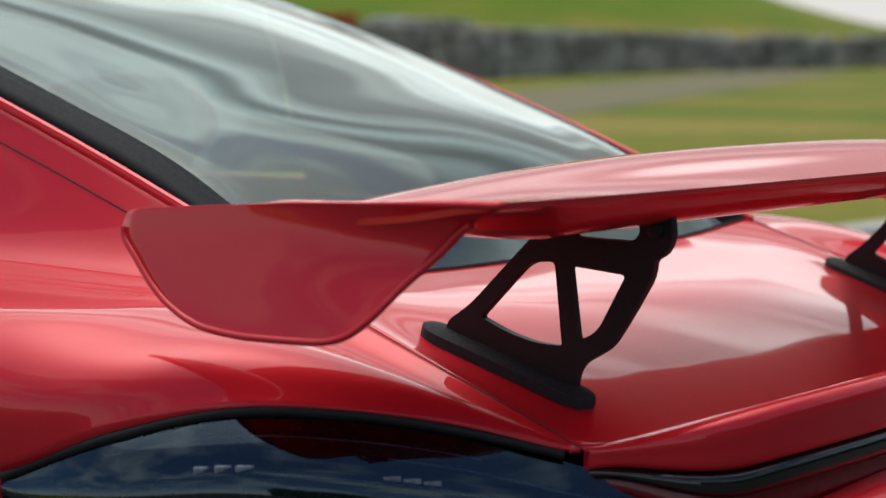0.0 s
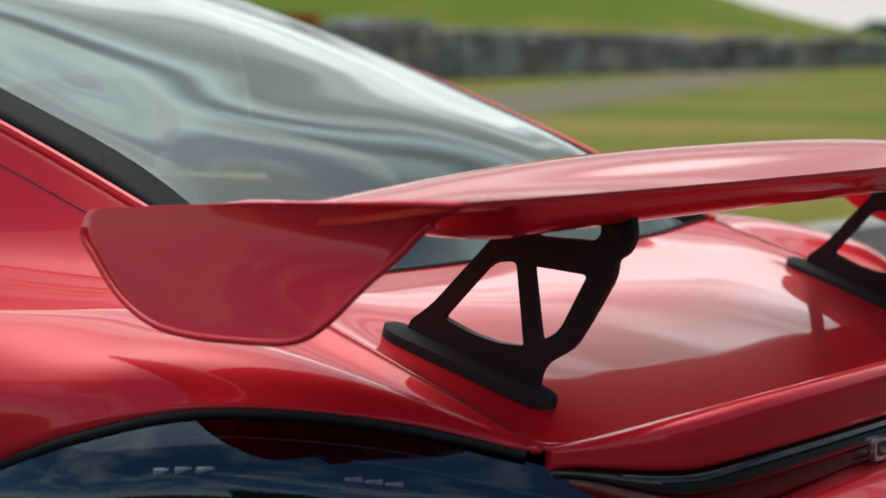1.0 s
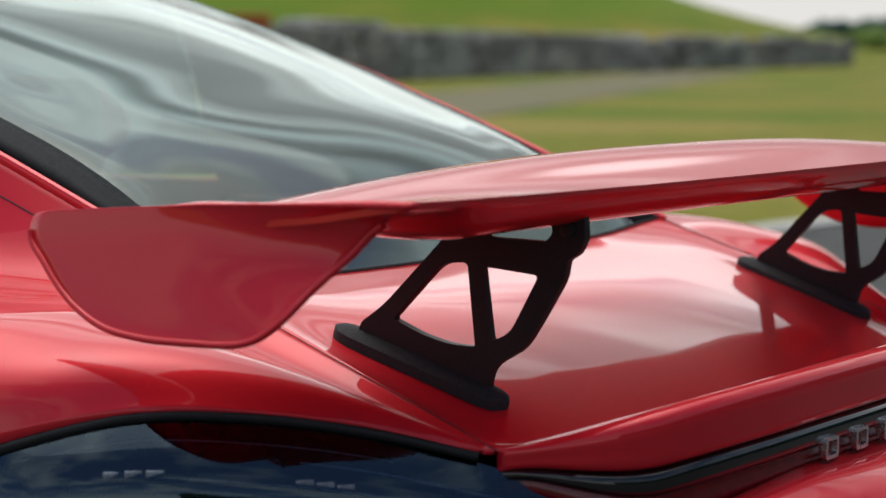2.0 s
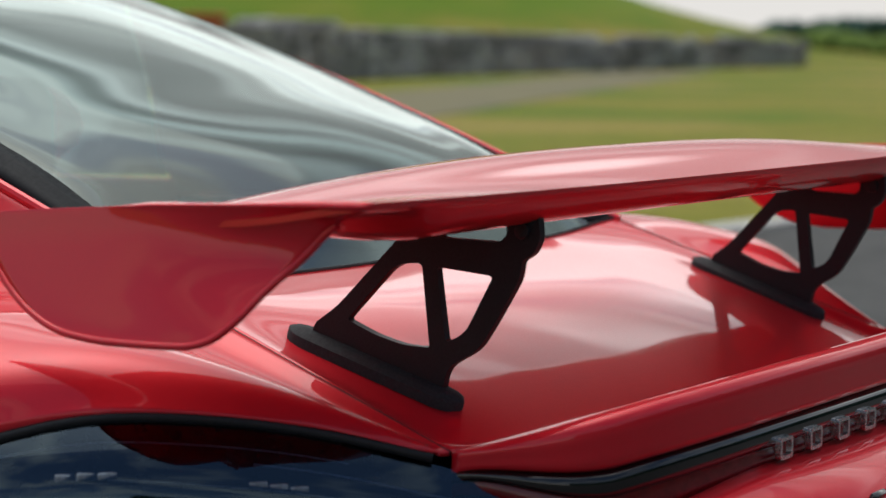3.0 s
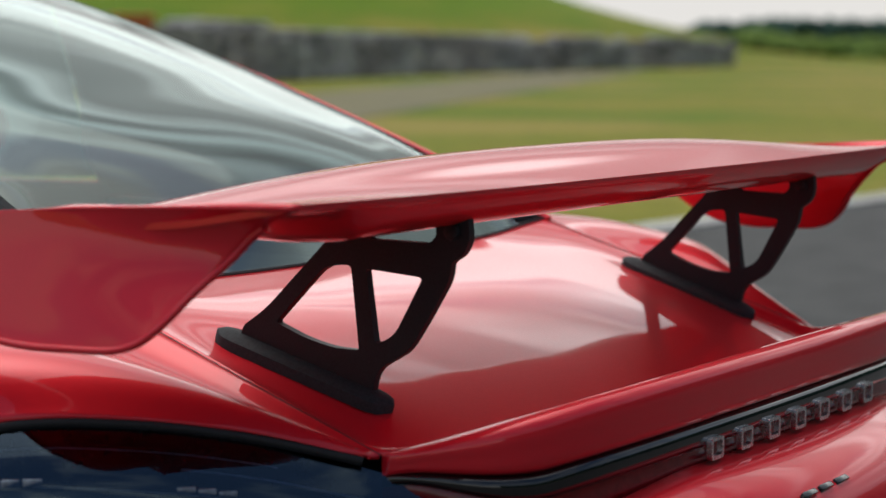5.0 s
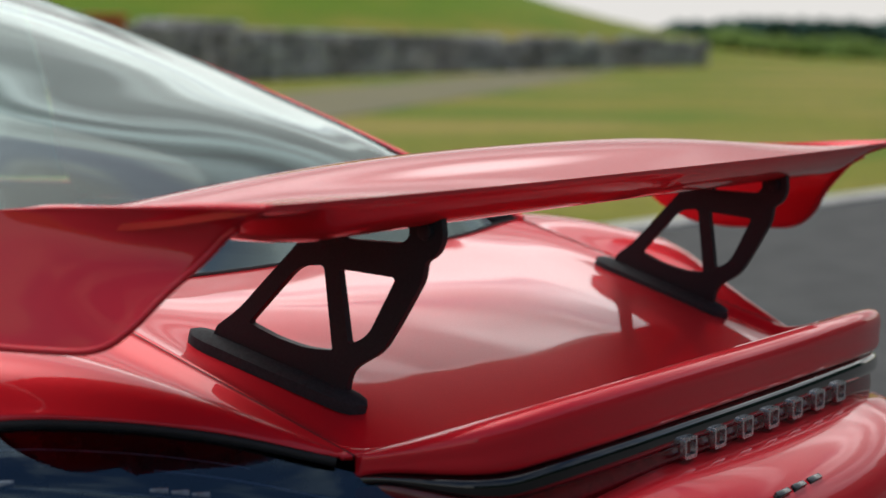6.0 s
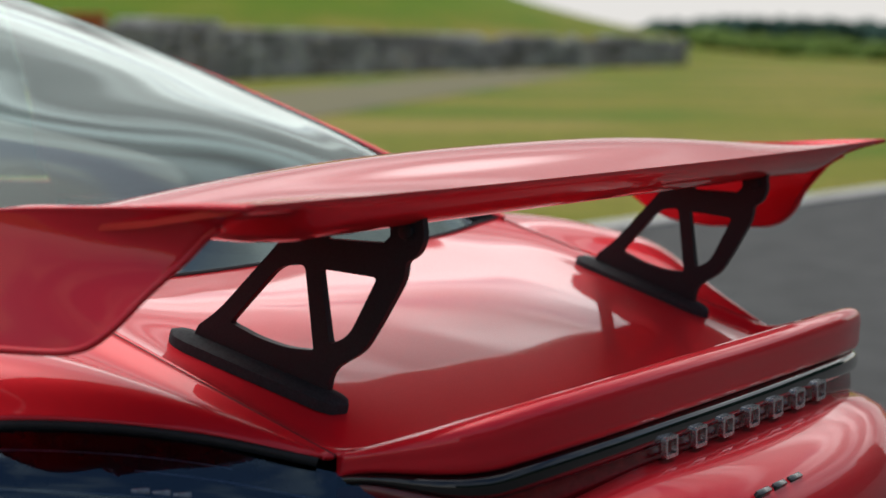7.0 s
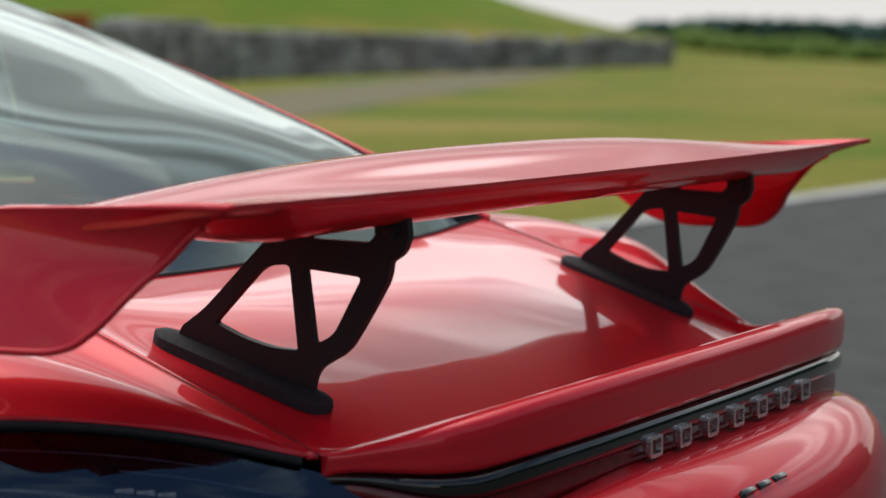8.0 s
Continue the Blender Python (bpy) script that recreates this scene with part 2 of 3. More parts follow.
def part(name, bm, mat, parent, label="", smooth=True, thick=0.0, inward=-1.0, angle=40):
    ob = new(name, finish(bm, name, mat, smooth, angle))
    ob.parent = parent
    if thick:
        s = ob.modifiers.new("thickness", "SOLIDIFY")
        s.thickness, s.offset, s.use_even_offset = thick, inward, False
    return tagged(ob, label) if label else ob


def mirrored(bm):
    other = bm.copy()
    for v in other.verts:
        v.co.x = -v.co.x
    bmesh.ops.reverse_faces(other, faces=other.faces)
    return other


def both(name, bm, mat, parent, label="", **more):
    """A part and its mirror image on the car's other side."""
    other = mirrored(bm)
    return part(name, bm, mat, parent, label, **more), part(name, other, mat, parent, label, **more)


# ---- ground and distance ----
EYE_XY = (-2.1, -1.05)


def terrain(x, y):
    """Height of the land: flat round the car, a grassy mound and low banks far off."""
    h = 0.0
    az = math.radians(50)
    cx, cy = EYE_XY[0] + 190 * math.sin(az), EYE_XY[1] + 190 * math.cos(az)
    d = math.hypot(x - cx, y - cy)
    far = math.hypot(x - EYE_XY[0], y - EYE_XY[1])
    h += 14.5 * math.exp(-(d / 34) ** 2)
    bank = min(max((far - 170) / 60, 0), 1)
    h += bank * (1.6 + 0.8 * noise.noise((x * 0.02, y * 0.02, 0.3)))
    return h


def build_ground():
    axis = sorted(set([-2400, -1200, -600, -300, -150, -75, -40, -20] + list(range(-10, 20, 5)) + list(range(20, 320, 6)) + [340, 400, 500, 700, 1000, 1600, 2400]))
    grid = [[(x, y, terrain(x, y)) for x in axis] for y in axis]
    bm = sheet(np.array(grid, float), (0, 0, -5000))
    ob = new("ground", finish(bm, "ground", GRASS))
    return tagged(ob, "mown grass field with a green mound in the distance", "grass", kind="structure")


def grass_material():
    m = material("grass", (0.09, 0.13, 0.02), 0.9)
    tree = m.node_tree
    p = tree.nodes["Principled BSDF"]
    coord = tree.nodes.new("ShaderNodeTexCoord")
    a = add(tree, "ShaderNodeTexNoise", Scale=0.09, Detail=6.0, Roughness=0.6)
    b = add(tree, "ShaderNodeTexNoise", Scale=2.5, Detail=6.0, Roughness=0.7)
    for n in (a, b):
        wire(tree, coord.outputs["Object"], n.inputs["Vector"])
    dry = ramp(tree, a.outputs["Fac"], [(0.41, (0.120, 0.190, 0.010)), (0.5, (0.225, 0.220, 0.022)), (0.60, (0.310, 0.255, 0.055))])
    # the mound is lusher than the mown field
    sep = tree.nodes.new("ShaderNodeSeparateXYZ")
    wire(tree, coord.outputs["Object"], sep.inputs[0])
    lush = ramp(tree, math_node(tree, "DIVIDE", sep.outputs[2], 12.0), [(0.22, 0.0), (0.42, 0.85)])
    dry = mix_colour(tree, lush, dry, (0.140, 0.240, 0.012))
    fine = ramp(tree, b.outputs["Fac"], [(0.3, 0.65), (0.7, 1.0)])
    wire(tree, mix_colour(tree, 1.0, dry, fine, "MULTIPLY"), p.inputs["Base Color"])
    return m


GRASS = grass_material()
ASPHALT = material("asphalt", (0.085, 0.085, 0.082), 0.85, second=(0.065, 0.065, 0.063), scale=3.0, bump=0.8, bump_scale=160.0, detail=8.0)
GRAVEL = material("dusty_gravel", (0.165, 0.15, 0.095), 0.9, second=(0.21, 0.19, 0.10), scale=0.4, detail=8.0)
CONCRETE = material("pale_concrete", (0.55, 0.54, 0.50), 0.85, second=(0.42, 0.41, 0.38), scale=1.2, bump=0.5, bump_scale=60.0)
TYRE = material("weathered_tyre_rubber", (0.16, 0.155, 0.15), 0.8, bump=0.4, bump_scale=30.0)


def weather_tyres(m):
    """Some tyres are bleached, some still dark; the upper ones carry pale dust."""
    tree = m.node_tree
    geo, coord = tree.nodes.new("ShaderNodeNewGeometry"), tree.nodes.new("ShaderNodeTexCoord")
    stretch = tree.nodes.new("ShaderNodeMapping")
    stretch.inputs["Scale"].default_value = (0.22, 0.22, 0.9)
    wire(tree, coord.outputs["Object"], stretch.inputs["Vector"])
    patch = add(tree, "ShaderNodeTexNoise", Scale=1.0, Detail=4.0, Roughness=0.6)
    wire(tree, stretch.outputs[0], patch.inputs["Vector"])
    each = ramp(tree, geo.outputs["Random Per Island"], [(0.0, (0.07, 0.07, 0.072)), (0.5, (0.26, 0.255, 0.25)), (1.0, (0.58, 0.57, 0.55))])
    broad = ramp(tree, patch.outputs["Fac"], [(0.34, (0.10, 0.10, 0.10)), (0.50, (0.30, 0.295, 0.285)), (0.66, (0.62, 0.61, 0.59))])
    wire(tree, mix_colour(tree, 0.65, each, broad), tree.nodes["Principled BSDF"].inputs["Base Color"])


weather_tyres(TYRE)
ORANGE = material("orange_paint", (0.55, 0.13, 0.02), 0.5, spread=0.2, scale=4.0)
BUSH = material("bush_leaves", (0.10, 0.165, 0.03), 0.9, second=(0.13, 0.18, 0.04), scale=0.3, detail=6.0)
# tree colour is lightened and blued to carry the distant haze
HAZY_LEAF = material("hazed_foliage", (0.034, 0.074, 0.058), 0.9, second=(0.050, 0.098, 0.074), scale=0.05, detail=6.0)

for dry in (GRASS, ASPHALT, GRAVEL, CONCRETE, TYRE, BUSH, HAZY_LEAF):
    dry.node_tree.nodes["Principled BSDF"].inputs["Specular IOR Level"].default_value = 0.12

build_ground()


def ribbon(a, b, z, width_ahead, width_back):
    """A flat slab along the line a-b."""
    d = Vector((b[0] - a[0], b[1] - a[1])).normalized()
    n = Vector((-d.y, d.x))
    bm = bmesh.new()
    lo, hi = [], []
    for q, s in ((a, -width_back), (b, -width_back), (b, width_ahead), (a, width_ahead)):
        lo.append(bm.verts.new((q[0] + n.x * s, q[1] + n.y * s, -0.05)))
        hi.append(bm.verts.new((q[0] + n.x * s, q[1] + n.y * s, z)))
    bm.faces.new(hi)
    for i in range(4):
        bm.faces.new((lo[i], lo[(i + 1) % 4], hi[(i + 1) % 4], hi[i]))
    return bm


EDGE_A, EDGE_B = (-60.0, 9.3), (70.0, 1.6)     # where the road ends and the grass begins
tagged(new("road", finish(ribbon(EDGE_A, EDGE_B, 0.006, 0.0, 30.0), "road", ASPHALT)), "worn dark grey asphalt of a paved circuit", "road", kind="structure")
tagged(new("kerb", finish(ribbon(EDGE_A, EDGE_B, 0.03, 0.30, -0.002), "kerb", CONCRETE)), "pale concrete edging strip beside the asphalt", "kerb", kind="structure")
tagged(new("track", finish(ribbon((10, 14.5), (160, 80.0), 0.02, 3.0, 2.2), "track", GRAVEL)), "distant dusty grey track strip across the grass", "road", kind="structure")


def tyre_barrier():
    """Stacked old tyres along the far edge of the field, as one mass."""
    line = spline([(40, 38), (54, 43.5), (80, 51.5), (100, 54.5), (118.5, 55.5)], 300)
    rnd = random.Random(5)
    verts, faces = [], []
    prof = [(0.20, 0.0), (0.33, 0.03), (0.36, 0.12), (0.33, 0.21), (0.20, 0.24)]
    for x, y in line:
        for row in range(2):
            ox, oy = x + row * 0.5 * -0.35 + rnd.uniform(-0.3, 0.3), y + row * 0.6 + rnd.uniform(-0.25, 0.25)
            size = rnd.uniform(0.95, 1.25)
            tall = 8.3 - 1.6 * min(max((x - 60) / 55, 0), 1) + 1.1 * noise.noise((x * 0.16, y * 0.16, 4.0))
            for k in range(int(round(tall + rnd.uniform(-0.6, 0.4)))):
                base = len(verts)
                jx, jy = ox + rnd.uniform(-0.22, 0.22), oy + rnd.uniform(-0.12, 0.12)
                for r, h in prof:
                    for s in range(8):
                        verts.append((jx + size * r * math.cos(s * math.tau / 8), jy + size * r * math.sin(s * math.tau / 8), terrain(x, y) + k * 0.235 + h))
                for q in range(len(prof) - 1):
                    for s in range(8):
                        faces.append((base + q * 8 + s, base + q * 8 + (s + 1) % 8, base + q * 8 + 8 + (s + 1) % 8, base + q * 8 + 8 + s))
    me = bpy.data.meshes.new("tyre_barrier")
    me.from_pydata(verts, [], faces)
    me.materials.append(TYRE)
    me.shade_smooth()
    return tagged(new("tyre_barrier", me), "long grey barrier of stacked old tyres beyond the grass", "tyre barrier", kind="stuff")


tyre_barrier()


def woods():
    """A far line of trees and an unseen rear belt, one mass of leafy clumps."""
    rnd = random.Random(8)
    verts, faces = [], []
    ico = bmesh.new()
    bmesh.ops.create_icosphere(ico, subdivisions=1, radius=1)
    iv = [v.co.copy() for v in ico.verts]
    jf = [[v.index for v in f.verts] for f in ico.faces]
    ico.free()
    for i in range(6400):
        # the belt behind is added out of view to darken the car's reflections
        behind = i >= 3000
        az = radians(rnd.uniform(98, 225) if behind else rnd.uniform(63.0, 86))
        dist = rnd.uniform(34, 46) if behind else rnd.uniform(560, 660)
        x, y = EYE_XY[0] + dist * math.sin(az), EYE_XY[1] + dist * math.cos(az)
        rise = min((math.degrees(az) - 62.3) / 2.0, 1.0)
        top = terrain(x, y) + rise * (7.6 + 1.2 * noise.noise((x * 0.02, y * 0.02, 1)))
        if behind:
            top = 7.5 * (1 + 0.25 * noise.noise((x * 0.06, y * 0.06, 2)))
        r = rnd.uniform(1.0, 2.0) if behind else rnd.uniform(1.6, 3.0)
        z = rnd.uniform(0.08, 1.0) * top - r * 0.6
        base = len(verts)
        for c in iv:
            k = r * rnd.uniform(0.75, 1.2)
            verts.append((x + c.x * k * 1.4, y + c.y * k * 1.4, z + c.z * k))
        faces += [[base + a for a in f] for f in jf]
    me = bpy.data.meshes.new("woods")
    me.from_pydata(verts, [], faces)
    me.materials.append(HAZY_LEAF)
    return tagged(new("woods", me), "dark green belt of far trees, and an added belt out of view behind", "trees", kind="stuff")


woods()


def hedges():
    """A low line of bushes on the bank to the side of the barrier, as one mass."""
    rnd = random.Random(3)
    ico = bmesh.new()
    bmesh.ops.create_icosphere(ico, subdivisions=1, radius=1)
    iv = [v.co.copy() for v in ico.verts]
    jf = [[v.index for v in f.verts] for f in ico.faces]
    ico.free()
    verts, faces = [], []
    for i in range(420):
        az = radians(rnd.uniform(65.0, 80))
        dist = rnd.uniform(165, 185)
        x, y = EYE_XY[0] + dist * math.sin(az), EYE_XY[1] + dist * math.cos(az)
        r = rnd.uniform(0.4, 0.9)
        z = terrain(x, y) + rnd.uniform(0.0, 0.8)
        base = len(verts)
        for c in iv:
            k = r * rnd.uniform(0.7, 1.25)
            verts.append((x + c.x * k * 1.5, y + c.y * k * 1.5, z + c.z * k))
        faces += [[base + a for a in f] for f in jf]
    me = bpy.data.meshes.new("hedge")
    me.from_pydata(verts, [], faces)
    me.materials.append(BUSH)
    return tagged(new("hedge", me), "low green bushes on the bank beyond the field", "bushes", kind="stuff")


hedges()


def marshal_box():
    """A small orange hut at the end of the barrier."""
    m = new("marshal_hut")
    az, dist = radians(48.25), 52.0
    m.matrix_world = pose(EYE_XY[0] + dist * math.sin(az), EYE_XY[1] + dist * math.cos(az), 0, 0, 0, -48)
    part("hut_body", box((-0.5, -0.5, 0), (0.5, 0.5, 1.92), 0.04), ORANGE, m)
    part("hut_roof", box((-0.58, -0.58, 1.92), (0.58, 0.58, 2.03), 0.03), ORANGE, m)
    return tagged(m, "small orange hut beside the tyre barrier", "hut")


marshal_box()

# ---- the car ----
car = tagged(new("sports_car"), "glossy red sports car with fixed rear wing, parked on asphalt", "car")
car.location = (0, 0, -GROUND)

# rear edge of the tail in plan, from the middle outwards: x, y, height of the crest
TAIL = [(0.0, -0.162, 0.975), (0.2, -0.160, 0.975), (0.35, -0.147, 0.971), (0.45, -0.121, 0.963), (0.50, -0.085, 0.951), (0.522, -0.03, 0.933), (0.526, 0.035, 0.914)]
TAIL_FULL = faired(spline([(-x, y, z) for x, y, z in TAIL[:0:-1]] + TAIL, 161), 24)
# lower edge of the rear window, from the middle outwards
SILL = [(0.0, 0.455, 1.030), (0.2, 0.457, 1.030), (0.40, 0.462, 1.036), (0.48, 0.462, 1.045), (0.50, 0.455, 1.048)]
SILL_FULL = [tuple(p) for p in faired(spline([(-x, y, z) for x, y, z in SILL[:0:-1]] + SILL, 121), 30)]


def pulled(curve, back):
    """A curve of the tail moved inwards, towards a point ahead of it."""
    c = np.array(curve)
    d = c[:, :2] - np.array([0, 0.25])
    hold = 1 - np.abs(np.linspace(-1, 1, len(c))) ** 16
    c[:, :2] -= d / np.linalg.norm(d, axis=1)[:, None] * (back * hold)[:, None]
    return c


def lid():
    rear, front = pulled(spline(TAIL_FULL, 101), 0.022), spline(SILL_FULL, 101)
    sag = spline([(0, 0), (0.25, -0.011), (0.413, -0.0255), (0.575, -0.0435), (0.70, -0.060), (0.80, -0.073), (0.88, -0.078), (0.93, -0.060), (0.965, -0.030), (0.985, -0.010), (1.0, 0.0)], 81)
    t = np.abs(np.linspace(-1, 1, 101))
    along = np.linspace(0, 1, 81)
    depth = np.interp(along, sag[:, 0], sag[:, 1])
    depth = faired(depth, 6)
    rows = []
    for s, dz in zip(along, depth):
        row = front * (1 - s) + rear * s
        row[:, 2] += 1.05 * dz * (1 - t**6)       # dished from side to side
        rows.append(row)
    return sheet(np.array(rows))


rear_lid = part("rear_lid", lid(), RED, car, thick=0.004)


def tail_band(profile, rows):
    """A band round the tail's edge; profile: set-back and drop below the crest, in metres."""
    c = spline(TAIL_FULL, 121)
    t = np.abs(np.linspace(-1, 1, 121))
    fade = np.clip((t - 0.72) / 0.28, 0, 1)
    fade = fade * fade * (3 - 2 * fade)       # the band narrows where it turns round the corner
    out = []
    for back, drop in spline(profile, rows):
        row = pulled(c, back)
        row[:, 2] -= drop * (1 - 0.62 * fade)
        out.append(row)
    return sheet(np.array(out))


part("tail_lip", tail_band([(0.022, 0.0), (0.013, 0.0005), (0.005, 0.003), (0.0008, 0.008), (-0.001, 0.015), (0.0, 0.032), (0.003, 0.050), (0.007, 0.054), (0.02, 0.055)], 24), RED, car, thick=0.003)
bar = part("light_bar", tail_band([(0.025, 0.054), (0.010, 0.0565), (0.004, 0.0605), (0.002, 0.067), (0.004, 0.078), (0.012, 0.084)], 16), GLOSS, car, "gloss black strip across the tail")
part("bar_lamp", tail_band([(0.013, 0.082), (0.011, 0.095), (0.012, 0.106), (0.018, 0.116)], 8), REDLENS, bar, "dark red lamp strip")


def emblem_bars():
    """Seven small chrome frames in a row on the strip."""
    outline = rounded([(-0.0145, -0.0115, 0.004), (0.0145, -0.0115, 0.004), (0.0145, 0.0115, 0.004), (-0.0145, 0.0115, 0.004)], 3)
    hole = rounded([(-0.0104, -0.0076, 0.002), (0.0104, -0.0076, 0.002), (0.0104, 0.0076, 0.002), (-0.0104, 0.0076, 0.002)], 3)
    for i in range(7):
        x = (i - 3) * 0.069
        y = float(np.interp(abs(x), [p[0] for p in TAIL], [p[1] for p in TAIL]))
        bm = plate([tuple(p) for p in outline], [[tuple(p) for p in hole]], lambda a, b, d: (x + a, y - 0.0005 + d, 0.891 + b), 0.006, 0.0014, 2)
        part("emblem_bar", bm, CHROME, bar, "small chrome emblem shape")


emblem_bars()


# bumper: sections from below the light bar down to the road clearance
def bumper():
    plan = [(0.0, -0.162), (0.25, -0.158), (0.42, -0.130), (0.55, -0.05), (0.66, 0.06), (0.76, 0.17), (0.83, 0.29), (0.88, 0.44), (0.90, 0.60)]
    plan = [(-x, y) for x, y in plan[:0:-1]] + plan
    c = spline(plan, 91)
    mid = np.array([0, 0.75])
    d = c - mid
    n = d / np.linalg.norm(d, axis=1)[:, None]
    bulge = 0.12 + 0.88 * np.clip(1 - (np.abs(c[:, 0]) / 0.56) ** 2, 0, 1)
    rows = []
    for out, z in spline([(-0.01, 0.877), (0.028, 0.869), (0.062, 0.856), (0.087, 0.835), (0.101, 0.80), (0.105, 0.74), (0.097, 0.62), (0.085, 0.50), (0.06, 0.36), (0.02, 0.26)], 22):
        t = np.abs(np.linspace(-1, 1, 91))
        drop = 0.084 * np.clip((t - 0.18) / 0.36, 0, 1) ** 1.5 * np.clip((z - 0.6) / 0.25, 0, 1)
        rows.append(np.column_stack([c + n * (out * bulge)[:, None], np.full(91, z) - drop]))
    return sheet(np.array(rows))


part("bumper", bumper(), RED, car, thick=0.005)

def model_badge():
    for i, w in enumerate((0.032, 0.030, 0.032)):
        bm = box((-w / 2, -0.003, -0.013), (w / 2, 0.004, 0.013), 0.0015)
        bmesh.ops.transform(bm, matrix=pose((i - 1) * 0.042 - 0.110, -0.236, 0.834, 32, 0, 0), verts=bm.verts)
        part("badge_bar", bm, DARKCHROME, car, "small black badge bar")


model_badge()

# quarter panel: seam beside the lid (inner) and top edge of the tail lamp (outer)
QUARTER = [
    [(0.5285, 0.036, 0.9145), (0.531, 0.038, 0.9148), (0.533, 0.040, 0.915), (0.535, 0.042, 0.9148), (0.537, 0.045, 0.9145), (0.540, 0.048, 0.914)],
    [(0.5215, 0.15, 0.9505), (0.538, 0.152, 0.943), (0.556, 0.151, 0.946), (0.574, 0.148, 0.955), (0.591, 0.143, 0.951), (0.60, 0.138, 0.936)],
    [(0.5155, 0.25, 0.9825), (0.545, 0.252, 0.971), (0.578, 0.25, 0.976), (0.615, 0.242, 0.988), (0.656, 0.228, 0.980), (0.68, 0.213, 0.953)],
    [(0.5095, 0.35, 1.0145), (0.548, 0.352, 0.999), (0.592, 0.35, 1.003), (0.655, 0.335, 1.013), (0.730, 0.312, 0.999), (0.755, 0.287, 0.956)],
    [(0.503, 0.452, 1.0475), (0.53, 0.452, 1.034), (0.56, 0.45, 1.028), (0.61, 0.448, 1.031), (0.70, 0.44, 1.029), (0.778, 0.418, 1.008), (0.818, 0.395, 0.972), (0.82, 0.38, 0.93)],
    [(0.503, 0.54, 1.088), (0.526, 0.54, 1.058), (0.555, 0.54, 1.039), (0.6, 0.54, 1.033), (0.71, 0.535, 1.034), (0.808, 0.528, 1.016), (0.854, 0.518, 0.962), (0.85, 0.507, 0.879)],
    [(0.503, 0.66, 1.134), (0.533, 0.66, 1.087), (0.562, 0.66, 1.049), (0.602, 0.66, 1.036), (0.715, 0.66, 1.035), (0.810, 0.657, 1.015), (0.861, 0.65, 0.956), (0.858, 0.64, 0.86)],
    [(0.504, 0.9, 1.218), (0.543, 0.9, 1.125), (0.573, 0.9, 1.058), (0.61, 0.9, 1.037), (0.715, 0.9, 1.034), (0.810, 0.9, 1.011), (0.864, 0.9, 0.950), (0.862, 0.9, 0.85)],
    [(0.508, 1.15, 1.297), (0.558, 1.15, 1.165), (0.59, 1.15, 1.068), (0.625, 1.15, 1.038), (0.72, 1.15, 1.029), (0.806, 1.15, 1.000), (0.860, 1.15, 0.935), (0.865, 1.15, 0.84)],
    [(0.51, 1.45, 1.38), (0.573, 1.45, 1.215), (0.605, 1.45, 1.085), (0.64, 1.45, 1.045), (0.725, 1.45, 1.02), (0.8, 1.45, 0.985), (0.852, 1.45, 0.92), (0.868, 1.45, 0.83)],
]
quarter = loft(QUARTER, 41, 81)
quarter = evened(quarter, 200)
both("quarter_panel", sheet(quarter), RED, car, thick=0.005)


def side_panel():
    """Flank below the shoulder, from the rear lamp forwards to the nose."""
    top = [s[-1] for s in QUARTER[5:]] + [(0.875, 2.2, 0.82), (0.885, 3.0, 0.80), (0.84, 3.7, 0.70), (0.55, 4.15, 0.60)]
    secs = [[t, (t[0] + 0.012, t[1], t[2] * 0.8), (t[0] + 0.005, t[1], t[2] * 0.5), (t[0] - 0.05, t[1], 0.24)] for t in top]
    return sheet(loft(secs, 14, 80))


both("side_panel", side_panel(), RED, car, thick=0.005)


# tail lamps
LAMP_EDGE = [(0.44, -0.095, 0.865), (0.49, -0.045, 0.885), (0.535, 0.045, 0.908)] + [s[-1] for s in QUARTER[1:6]]


def lamp_grid(inset=0.0, low=0.10, rows=12):
    top = spline(LAMP_EDGE, 41)
    t = np.linspace(0, 1, 41)
    mid = np.array([0.3, 0.9])
    d = top[:, :2] - mid
    n = d / np.linalg.norm(d, axis=1)[:, None]
    out = []
    for k in np.linspace(0, 1, rows):
        row = top.copy()
        depth = low * np.sin(np.pi * np.clip(t * 0.92 + 0.07, 0, 1)) ** 0.6
        swell = 0.045 * math.sin(k * math.pi * 0.6)
        row[:, 2] -= 0.007 + depth * k
        row[:, :2] += n * (swell * np.sin(np.pi * np.clip(t * 0.9 + 0.08, 0, 1)) ** 0.7 - 0.006 - inset)[:, None]
        out.append(row)
    return np.array(out)


